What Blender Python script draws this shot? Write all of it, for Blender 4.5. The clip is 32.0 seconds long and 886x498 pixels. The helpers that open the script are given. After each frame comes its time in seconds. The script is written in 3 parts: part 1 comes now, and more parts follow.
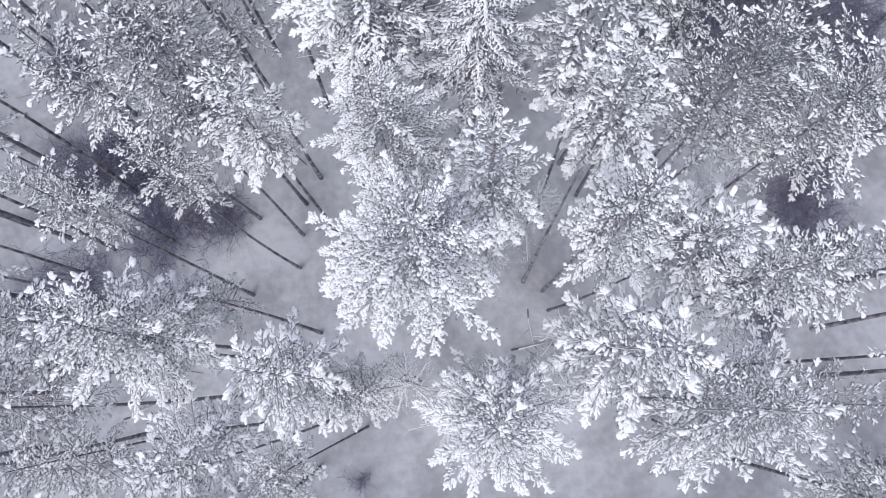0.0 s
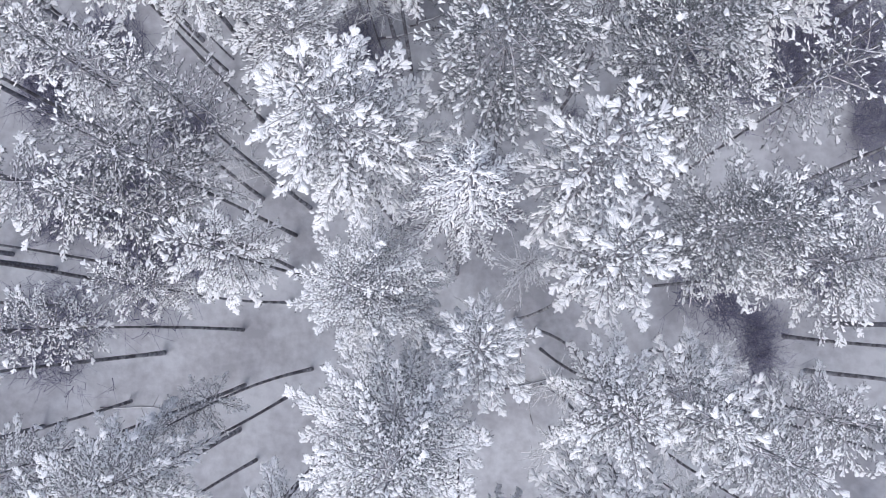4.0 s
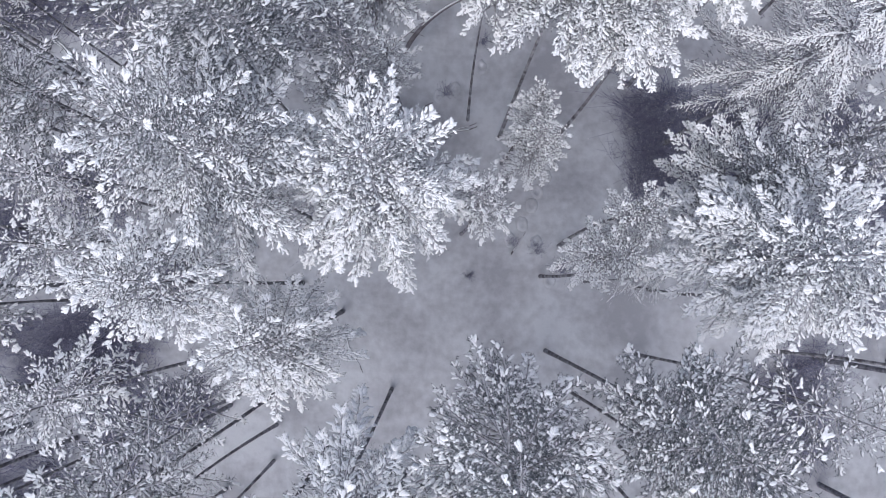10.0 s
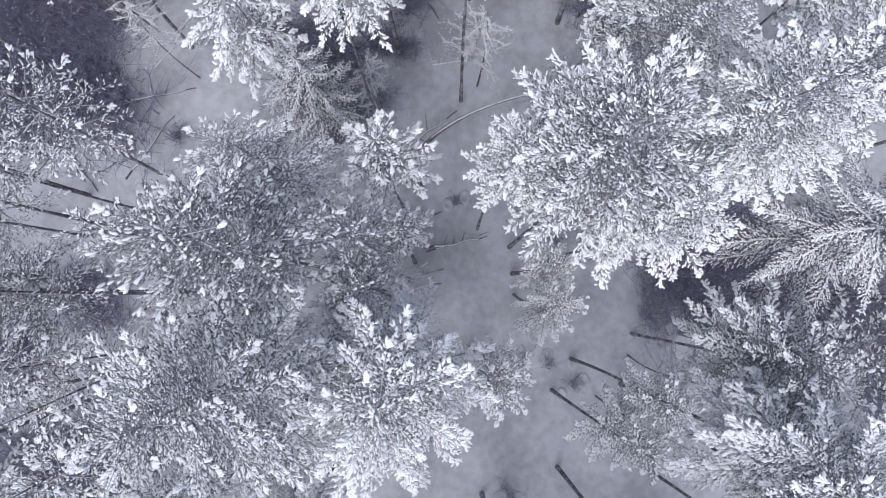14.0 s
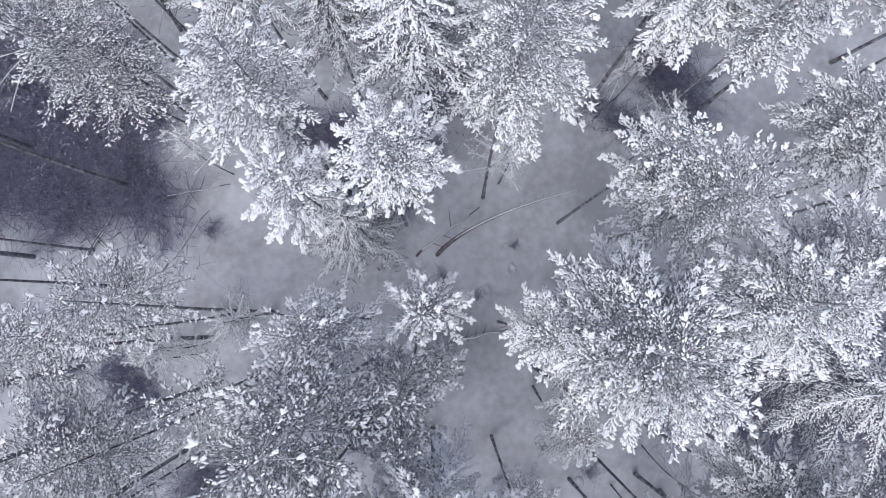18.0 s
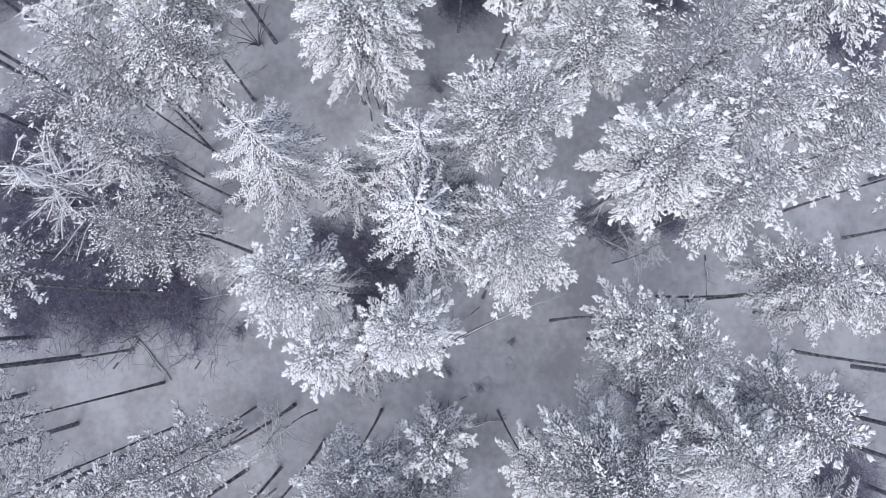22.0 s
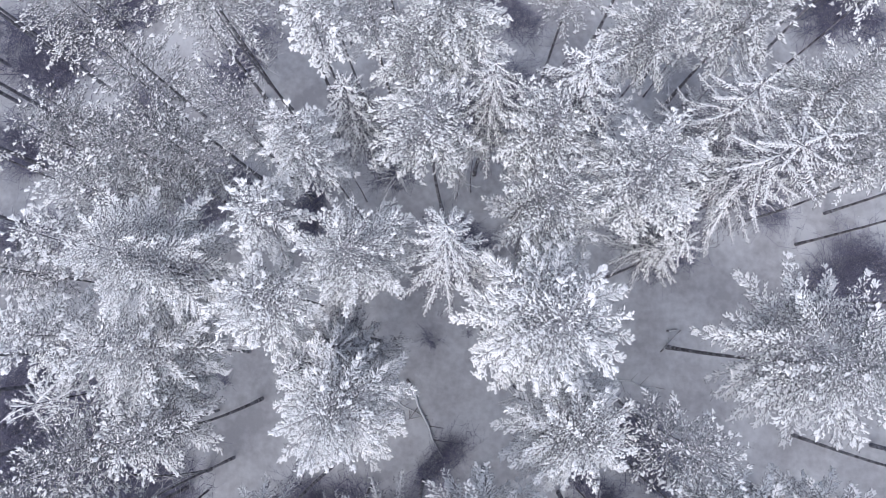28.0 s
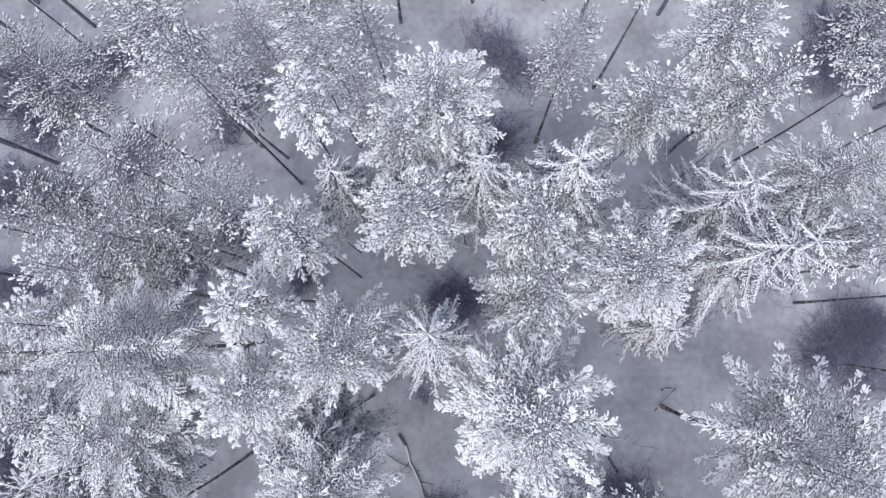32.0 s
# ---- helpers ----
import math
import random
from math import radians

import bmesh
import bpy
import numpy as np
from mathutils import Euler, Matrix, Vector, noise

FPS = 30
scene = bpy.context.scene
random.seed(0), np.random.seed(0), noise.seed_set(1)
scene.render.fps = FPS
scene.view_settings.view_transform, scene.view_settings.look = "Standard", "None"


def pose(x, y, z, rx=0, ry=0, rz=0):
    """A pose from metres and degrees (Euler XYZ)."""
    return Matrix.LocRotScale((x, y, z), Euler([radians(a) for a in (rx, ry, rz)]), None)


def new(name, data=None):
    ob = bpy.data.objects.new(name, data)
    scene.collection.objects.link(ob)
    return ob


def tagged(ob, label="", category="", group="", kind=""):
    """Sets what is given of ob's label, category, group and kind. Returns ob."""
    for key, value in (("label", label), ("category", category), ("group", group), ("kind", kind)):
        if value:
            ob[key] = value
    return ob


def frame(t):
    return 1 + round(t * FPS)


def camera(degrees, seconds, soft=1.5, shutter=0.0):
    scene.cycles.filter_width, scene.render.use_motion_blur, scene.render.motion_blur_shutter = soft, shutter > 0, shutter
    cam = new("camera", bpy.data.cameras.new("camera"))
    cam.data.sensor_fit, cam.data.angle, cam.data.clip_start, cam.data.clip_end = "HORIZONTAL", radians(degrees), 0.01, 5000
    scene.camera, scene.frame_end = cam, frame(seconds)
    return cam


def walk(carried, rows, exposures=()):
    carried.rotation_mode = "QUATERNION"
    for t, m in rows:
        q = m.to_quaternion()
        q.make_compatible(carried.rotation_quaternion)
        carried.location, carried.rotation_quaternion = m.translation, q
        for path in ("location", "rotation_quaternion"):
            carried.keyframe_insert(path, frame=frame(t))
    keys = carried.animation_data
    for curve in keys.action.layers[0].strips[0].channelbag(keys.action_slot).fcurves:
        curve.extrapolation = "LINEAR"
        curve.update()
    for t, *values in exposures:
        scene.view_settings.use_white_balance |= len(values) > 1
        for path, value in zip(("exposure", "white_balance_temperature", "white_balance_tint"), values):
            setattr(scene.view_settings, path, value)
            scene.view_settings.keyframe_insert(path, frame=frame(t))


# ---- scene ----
cam = camera(71.0, 32.0, soft=0.95)
# seconds, place, turn: a slow flight along +y, some 26 m over the snow, looking nearly straight down
PATH = [
    (0, 0.000, 0.000, 25.998, 12.23, 1.27, 0.00),
    (0.5, 0.018, 0.521, 25.975, 10.98, 1.28, 0.03),
    (1, 0.033, 1.027, 25.963, 9.84, 1.24, 0.12),
    (1.5, 0.080, 1.539, 25.969, 8.73, 1.28, 0.19),
    (2, 0.158, 2.041, 25.975, 7.76, 1.35, 0.22),
    (2.5, 0.243, 2.539, 25.975, 6.95, 1.41, 0.30),
    (3, 0.295, 3.103, 25.972, 6.75, 1.41, 0.30),
    (3.5, 0.306, 3.599, 26.012, 6.99, 1.43, 0.33),
    (5.5, -0.035, 6.176, 26.317, 3.46, -0.61, 0.83),
    (6, -0.056, 6.671, 26.322, 3.54, -0.57, 0.71),
    (6.5, -0.080, 7.208, 26.334, 3.62, -0.58, 0.65),
    (7, -0.119, 7.776, 26.335, 3.64, -0.63, 0.66),
    (7.5, -0.134, 8.401, 26.318, 3.61, -0.60, 0.66),
    (8, -0.144, 9.033, 26.300, 3.67, -0.62, 0.65),
    (8.5, -0.136, 9.716, 26.279, 3.63, -0.68, 0.71),
    (9, -0.130, 10.434, 26.253, 3.63, -0.68, 0.74),
    (9.5, -0.129, 11.155, 26.240, 3.81, -0.62, 0.72),
    (10, -0.126, 11.894, 26.199, 3.90, -0.67, 0.74),
    (10.5, -0.088, 12.619, 26.197, 3.95, -0.62, 0.77),
    (11, -0.108, 13.252, 26.175, 4.01, -0.69, 0.72),
    (11.5, -0.122, 13.834, 26.159, 4.03, -0.60, 0.71),
    (12, -0.156, 14.395, 26.125, 4.13, -0.51, 0.73),
    (12.5, -0.204, 14.922, 26.083, 4.24, -0.47, 0.67),
    (13, -0.274, 15.431, 26.067, 4.36, -0.48, 0.64),
    (13.5, -0.350, 15.928, 26.053, 4.39, -0.44, 0.68),
    (15.5, -0.835, 17.657, 26.235, 4.47, -0.29, 0.82),
    (16, -0.945, 18.137, 26.334, 4.48, -0.21, 0.96),
    (16.5, -1.078, 18.616, 26.403, 4.56, -0.19, 1.06),
    (17, -1.212, 19.084, 26.621, 4.71, -0.25, 1.11),
    (17.5, -1.346, 19.607, 27.002, 4.75, -0.33, 1.18),
    (18, -1.456, 20.126, 27.529, 4.81, -0.31, 1.11),
    (18.5, -1.543, 20.654, 28.008, 4.84, -0.24, 0.96),
    (19, -1.584, 21.188, 28.537, 4.88, -0.23, 0.78),
    (19.5, -1.658, 21.710, 29.077, 5.00, -0.27, 0.58),
    (20, -1.714, 22.222, 29.628, 5.15, -0.33, 0.51),
    (20.5, -1.751, 22.650, 30.159, 5.34, -0.44, 0.50),
    (21, -1.754, 23.040, 30.633, 5.53, -0.42, 0.50),
    (21.5, -1.771, 23.450, 30.875, 5.72, -0.38, 0.57),
    (22, -1.723, 24.008, 31.038, 5.92, -0.24, 0.56),
    (22.5, -1.695, 24.765, 31.202, 6.02, -0.19, 0.49),
    (23, -1.683, 25.702, 31.339, 6.15, -0.16, 0.41),
    (23.5, -1.684, 26.731, 31.357, 6.37, -0.13, 0.67),
    (24, -1.720, 27.903, 31.393, 6.49, -0.09, 0.62),
    (24.5, -1.679, 29.236, 31.395, 6.63, 0.07, 0.66),
    (25, -1.691, 30.542, 31.399, 7.06, -0.03, 0.79),
    (25.5, -1.648, 31.846, 31.457, 7.32, -0.05, 0.81),
    (26, -1.615, 33.027, 31.539, 7.48, -0.08, 0.80),
    (26.5, -1.572, 34.070, 31.621, 7.55, -0.18, 0.76),
    (28.5, -0.630, 35.953, 32.554, 8.61, 1.27, 1.66),
    (29, -0.578, 36.372, 32.543, 8.53, 1.30, 1.72),
    (29.5, -0.562, 36.718, 32.534, 8.43, 1.28, 1.88),
    (30, -0.507, 37.022, 32.568, 8.41, 1.40, 1.99),
    (30.5, -0.436, 37.405, 32.615, 8.28, 1.51, 2.05),
    (31, -0.369, 37.885, 32.658, 7.98, 1.61, 2.11),
    (31.5, -0.262, 38.332, 32.675, 7.91, 1.67, 2.17),
    (32, -0.181, 38.781, 32.682, 7.85, 1.65, 2.28),
]
walk(cam, [(t, pose(x, y, z, rx, ry, rz)) for t, x, y, z, rx, ry, rz in PATH], exposures=((0.0, -0.01, 6040, 13.0), (6.0, -0.06, 5960, 12.0), (11.0, -0.01, 5960, 12.0), (17.0, 0.04, 5960, 12.0), (22.0, 0.0, 5960, 12.0), (32.0, 0.0, 5960, 12.0)))

# ---- light: an overcast winter day, a wide weak sun behind the cloud ----
SUN_UP, SUN_TURN = 58.0, 205.0
world = bpy.data.worlds.new("overcast_sky")
scene.world = world
world.use_nodes = True
wn = world.node_tree.nodes
sky = wn.new("ShaderNodeTexSky")
sky.sky_type, sky.sun_disc = "NISHITA", False
sky.sun_elevation, sky.sun_rotation = radians(SUN_UP), radians(SUN_TURN)
sky.air_density, sky.dust_density, sky.ozone_density = 1.0, 4.0, 1.0
soft_sky = wn.new("ShaderNodeHueSaturation")
soft_sky.inputs["Saturation"].default_value = 0.8
world.node_tree.links.new(sky.outputs[0], soft_sky.inputs["Color"])
world.node_tree.links.new(soft_sky.outputs[0], wn["Background"].inputs["Color"])
wn["Background"].inputs["Strength"].default_value = 0.125
sun = new("sun", bpy.data.lights.new("sun", "SUN"))
sun.data.energy, sun.data.angle, sun.data.color = 1.9, radians(50), (1.0, 0.97, 0.94)
sun.matrix_world = pose(0, 0, 60, 90 - SUN_UP, 0, 180 - SUN_TURN)


# ---- materials ----
def material(name, colour, other, scale, rough, detail=6.0, bump=0.0, bump_scale=60.0, low=0.35, high=0.65, jitter=0.0):
    """Two colours mixed by noise at two scales, with a fine relief; jitter shifts the mix from one object to the next."""
    mat = bpy.data.materials.new(name)
    mat.use_nodes = True
    nt = mat.node_tree
    n, link = nt.nodes, nt.links.new
    bsdf = n["Principled BSDF"]
    bsdf.inputs["Roughness"].default_value = rough
    where = n.new("ShaderNodeNewGeometry").outputs["Position"]
    coarse, fine = n.new("ShaderNodeTexNoise"), n.new("ShaderNodeTexNoise")
    for tex, s in ((coarse, scale), (fine, scale * 9)):
        link(where, tex.inputs["Vector"])
        tex.inputs["Scale"].default_value, tex.inputs["Detail"].default_value = s, detail
    add = n.new("ShaderNodeMath")
    add.operation = "MULTIPLY_ADD"
    link(fine.outputs["Fac"], add.inputs[0])
    add.inputs[1].default_value = 0.45
    link(coarse.outputs["Fac"], add.inputs[2])
    last = add.outputs[0]
    if jitter:
        info, more = n.new("ShaderNodeObjectInfo"), n.new("ShaderNodeMath")
        more.operation = "MULTIPLY_ADD"
        link(info.outputs["Random"], more.inputs[0])
        more.inputs[1].default_value = jitter
        link(last, more.inputs[2])
        last = more.outputs[0]
    span = n.new("ShaderNodeMapRange")
    link(last, span.inputs["Value"])
    span.inputs["From Min"].default_value, span.inputs["From Max"].default_value = low + 0.22, high + 0.22
    mix = n.new("ShaderNodeMix")
    mix.data_type = "RGBA"
    link(span.outputs[0], mix.inputs["Factor"])
    mix.inputs["A"].default_value, mix.inputs["B"].default_value = (*colour, 1), (*other, 1)
    link(mix.outputs["Result"], bsdf.inputs["Base Color"])
    if bump:
        relief, node = n.new("ShaderNodeTexNoise"), n.new("ShaderNodeBump")
        link(where, relief.inputs["Vector"])
        relief.inputs["Scale"].default_value = bump_scale
        link(relief.outputs["Fac"], node.inputs["Height"])
        node.inputs["Strength"].default_value, node.inputs["Distance"].default_value = bump, 0.03
        link(node.outputs[0], bsdf.inputs["Normal"])
    return mat


SNOW = material("crown_snow", (0.86, 0.87, 0.9), (0.93, 0.93, 0.94), 5.0, 0.75, bump=0.5, bump_scale=45)
# Floor snow is much greyer than crown snow: canopy shade put into its colour.
SHADED_SNOW = material("ground_snow", (0.42, 0.42, 0.45), (0.66, 0.67, 0.7), 0.3, 0.8, bump=0.35, bump_scale=5)
NEEDLES = material("frosted_needles", (0.034, 0.04, 0.043), (0.25, 0.265, 0.295), 7.0, 0.75, low=0.32, high=0.78, jitter=0.12)
DARK_NEEDLES = material("dark_needles", (0.085, 0.083, 0.105), (0.4, 0.4, 0.45), 6.0, 0.7, low=0.35, high=0.8, jitter=0.1)
BARK = material("pine_bark", (0.11, 0.1, 0.115), (0.46, 0.46, 0.49), 3.5, 0.9, low=0.42, high=0.72, bump=0.8, bump_scale=30, jitter=0.1)
TWIG = material("frosted_twig", (0.16, 0.15, 0.155), (0.66, 0.66, 0.7), 9.0, 0.85, low=0.35, high=0.7, jitter=0.1)
DEAD = material("dead_wood", (0.12, 0.105, 0.115), (0.27, 0.25, 0.27), 5.0, 0.9, bump=0.5, bump_scale=40)


# ---- mesh helpers ----
def mesh_of(name, verts, faces, mat, smooth=True):
    me = bpy.data.meshes.new(name)
    verts = np.asarray(verts, np.float32)
    faces = np.asarray(faces, np.int32)
    size = faces.shape[1]
    me.vertices.add(len(verts))
    me.vertices.foreach_set("co", verts.ravel())
    me.loops.add(faces.size)
    me.loops.foreach_set("vertex_index", faces.ravel())
    me.polygons.add(len(faces))
    me.polygons.foreach_set("loop_start", np.arange(0, faces.size, size, dtype=np.int32))
    me.polygons.foreach_set("use_smooth", np.full(len(faces), smooth))
    me.materials.append(mat)
    me.update(calc_edges=True)
    me.validate()
    return me


def child(name, me, parent, label=""):
    ob = new(name, me)
    ob.parent = parent
    return tagged(ob, label)


def tube(points, radii, sides=6):
    """A tapered tube along points: its vertices and triangles."""
    points, radii = np.asarray(points, float), np.asarray(radii, float)
    way = np.gradient(points, axis=0)
    way /= np.linalg.norm(way, axis=1)[:, None] + 1e-9
    ref = np.array([1.0, 0, 0]) if abs(way[0, 2]) > 0.7 else np.array([0, 0, 1.0])
    a = np.cross(way, ref)
    a /= np.linalg.norm(a, axis=1)[:, None] + 1e-9
    b = np.cross(way, a)
    turn = np.arange(sides) * 2 * np.pi / sides
    rings = points[:, None] + radii[:, None, None] * (np.cos(turn)[None, :, None] * a[:, None] + np.sin(turn)[None, :, None] * b[:, None])
    n = len(points)
    i, j = np.meshgrid(np.arange(n - 1), np.arange(sides), indexing="ij")
    p, q = i * sides + j, i * sides + (j + 1) % sides
    quads = np.stack([p, q, q + sides, p + sides], -1).reshape(-1, 4)
    tris = np.concatenate([quads[:, [0, 1, 2]], quads[:, [0, 2, 3]]])
    return rings.reshape(-1, 3), tris


def joined(pieces):
    """Several (vertices, triangles) as one."""
    verts, faces, at = [], [], 0
    for v, f in pieces:
        verts.append(v)
        faces.append(f + at)
        at += len(v)
    return np.concatenate(verts), np.concatenate(faces)


# A finger of snow on a shoot: x along the shoot, a rounded cap that sits on the needles.
_ring = np.array([[0, 0.5, -0.18], [0, 0.0, 0.5], [0, -0.5, -0.18]])
LUMP_V = np.concatenate([[[-0.5, 0, 0.0]], _ring * 0.8 + [-0.32, 0, 0], _ring + [0.04, 0, 0.02], _ring * 0.9 + [0.36, 0, -0.01], [[0.52, 0, -0.05]]])
LUMP_F = []
for _k in range(2):
    LUMP_F += [[0, 1 + _k, 2 + _k], [10, 8 + _k, 7 + _k]]
    for _r in (1, 4):
        LUMP_F += [[_r + _k, _r + 3 + _k, _r + 4 + _k], [_r + _k, _r + 4 + _k, _r + 1 + _k]]
LUMP_F = np.array(LUMP_F)[:, ::-1]


def frames_for(way):
    """Axes along way, across and up, for many directions at once."""
    way = way / (np.linalg.norm(way, axis=1)[:, None] + 1e-9)
    across = np.cross(np.array([0, 0, 1.0]), way)
    across /= np.linalg.norm(across, axis=1)[:, None] + 1e-9
    return way, across, np.cross(way, across)


def lumps(at, way, size, rng):
    """Snow lumps at many places. size: length, width, height of each."""
    x, y, z = frames_for(way)
    shape = LUMP_V[None] * (1 + rng.normal(0, 0.17, (len(at), len(LUMP_V), 1))) * size[:, None, :]
    v = at[:, None] + shape[..., 0:1] * x[:, None] + shape[..., 1:2] * y[:, None] + shape[..., 2:3] * z[:, None]
    f = LUMP_F[None] + (np.arange(len(at)) * len(LUMP_V))[:, None, None]
    return v.reshape(-1, 3), f.reshape(-1, 3)


def tufts(at, way, reach, blades, rng, width=0.011):
    """Needles fanned round each shoot, thin blades."""
    x, y, z = frames_for(way)
    n = len(at)
    along = rng.uniform(-0.6, 0.5, (n, blades, 1))
    turn = rng.uniform(0, 2 * np.pi, (n, blades, 1))
    lean = rng.uniform(0.35, 0.95, (n, blades, 1))
    out = np.cos(turn) * y[:, None] + np.sin(turn) * z[:, None] * 0.7
    way2 = x[:, None] * (1 - lean * 0.5) + out * lean
    root = at[:, None] + along * reach[:, None, None] * x[:, None] - 0.015 * z[:, None]
    tip = root + way2 * reach[:, None, None] * rng.uniform(0.5, 0.9, (n, blades, 1))
    side = np.cross(way2, x[:, None] + 0.3 * z[:, None])
    side = side / (np.linalg.norm(side, axis=2, keepdims=True) + 1e-9) * width
    v = np.stack([root - side, root + side, tip], 2)
    return v.reshape(-1, 3), np.arange(n * blades * 3).reshape(-1, 3)


# ---- the trees: crowns of several shapes, each tree with its own size, turn and trunk ----
def pine_crown(seed, radius, depth, finger, plump, pitch, fullness, blades, arms, upright=0.0):
    """A pine's top with its apex at the origin: limbs, needles, snow. Each limb is a plume: side shoots lie in one plane to both sides
    of it, shorter towards its end, and every shoot carries a row of snow fingers that point outwards."""
    rng = np.random.default_rng(seed)
    limbs, twigs, at, way, big = [], [], [], [], []
    up = np.array([0, 0, 1.0])
    whorls = max(6, int(depth / 0.52))
    for w in range(whorls):
        low = (w + 0.4) / whorls
        reach = radius * min(1.0, 0.22 + 1.12 * low ** 0.72) * (0.85 if w == whorls - 1 else 1.0)
        number = arms + (round(1.3 * radius) if low > 0.4 else 0)
        turn0 = w * 2.4 + rng.normal(0, 0.3)
        for a in range(number):
            if rng.random() < 0.07:
                continue
            turn = turn0 + a * 6.283 / number + rng.normal(0, 0.17)
            length = reach * rng.uniform(0.74, 1.12)
            out = np.array([np.cos(turn), np.sin(turn), 0])
            cross = np.array([-np.sin(turn), np.cos(turn), 0])
            root = np.array([0, 0, -depth * low * 0.92 - 0.2])
            rise = 0.85 * (1 - low) ** 1.2 + rng.normal(0.04, 0.07)
            droop = 0.14 + 0.3 * low
            bend = rng.normal(0, 0.12) * length

            def along(u):
                u = np.asarray(u, float).reshape(-1, 1)
                return root + out * length * u + up * length * (rise * u - droop * u ** 2.2) + cross * bend * u ** 2
            limbs.append(tube(along(np.linspace(0, 1, 6)), np.linspace(0.02, 0.006, 6) * (0.6 + 0.7 * low), 4))
            u0 = 0.1 if low < 0.45 else 0.26
            m = max(4, int(length * (1 - u0) / pitch * 0.92))
            u = u0 + (1 - u0) * (np.arange(m) + rng.uniform(0, 0.9, m)) / m
            side = np.where(np.arange(m) % 2 == 0, 1.0, -1.0)
            shoot = np.clip(0.36 * length * (1.1 - u) ** 0.9 * rng.uniform(0.5, 1.15, m), 0.45 * finger, 0.62)
            angle = np.radians(58 - 26 * u + rng.normal(0, 9, m))
            slope = rise - droop * 2.2 * u ** 1.2
            aim = out * np.cos(angle)[:, None] + cross * (side * np.sin(angle) + 2 * bend / length * u)[:, None] + up * (slope * 0.55 + upright + rng.normal(0.0, 0.13, m))[:, None]
            aim /= np.linalg.norm(aim, axis=1)[:, None]
            start = along(u)
            for k in range(m):
                if shoot[k] > 0.2 and k % 2 == 0:
                    twigs.append(tube([start[k], start[k] + aim[k] * shoot[k]], [0.006, 0.003], 3))
            c = 1 + (shoot / (finger * 0.6)).astype(int)
            own = np.repeat(np.arange(m), c)
            step = np.concatenate([(np.arange(i) + 0.75) / i for i in c])
            flat = np.cross(up, aim[own])
            n = len(own)
            swing = np.where(np.arange(n) % 2 == 0, 0.42, -0.42) + rng.normal(0, 0.2, n)
            ways = aim[own] + flat * swing[:, None] + up * (upright + rng.normal(0, 0.14, n))[:, None]
            at.append(start[own] + aim[own] * (shoot[own] * step)[:, None] + ways * 0.35 * finger + rng.normal(0, 0.1 * finger, (n, 3)))
            way.append(ways)
            big.append((0.66 + 0.3 * low) * (0.72 + 0.6 * u[own]))
            fan = rng.normal(0, 0.5, 5)
            tip = (out + up * (rise - droop * 2.2) * 0.6)[None] + cross * (fan + 2 * bend / length)[:, None] + up * rng.normal(0.05, 0.12, 5)[:, None]
            at.append(along(np.full(5, 0.97)) + tip * finger * rng.uniform(0.1, 0.7, 5)[:, None])
            way.append(tip)
            big.append(np.full(5, 1.2))
    top = 28
    spin = rng.uniform(0, 6.283, top)
    rays = np.stack([np.cos(spin), np.sin(spin), rng.uniform(-0.1, 0.6, top)], 1)
    at.append(rays * rng.uniform(0.04, 0.34, top)[:, None] + [0, 0, -0.12])
    way.append(rays)
    big.append(np.full(top, 0.8))
    at, way, big = np.concatenate(at), np.concatenate(way), np.concatenate(big)
    n = len(at)
    snowy = rng.random(n) < fullness * np.clip(0.3 + 0.75 * big, 0.6, 1.2)
    grow = np.clip(rng.lognormal(0, 0.27, n), 0.45, 1.4) * big
    size = np.stack([finger * grow, finger * plump * grow * rng.uniform(0.7, 1.35, n), finger * plump * 0.95 * grow], 1)
    snow = lumps(at[snowy] + [0, 0, 0.012], way[snowy], size[snowy], rng)
    green = tufts(at - [0, 0, 0.025], way, np.full(n, 0.06 + 0.4 * finger), blades, rng, 0.006)
    return limbs + twigs, green, snow


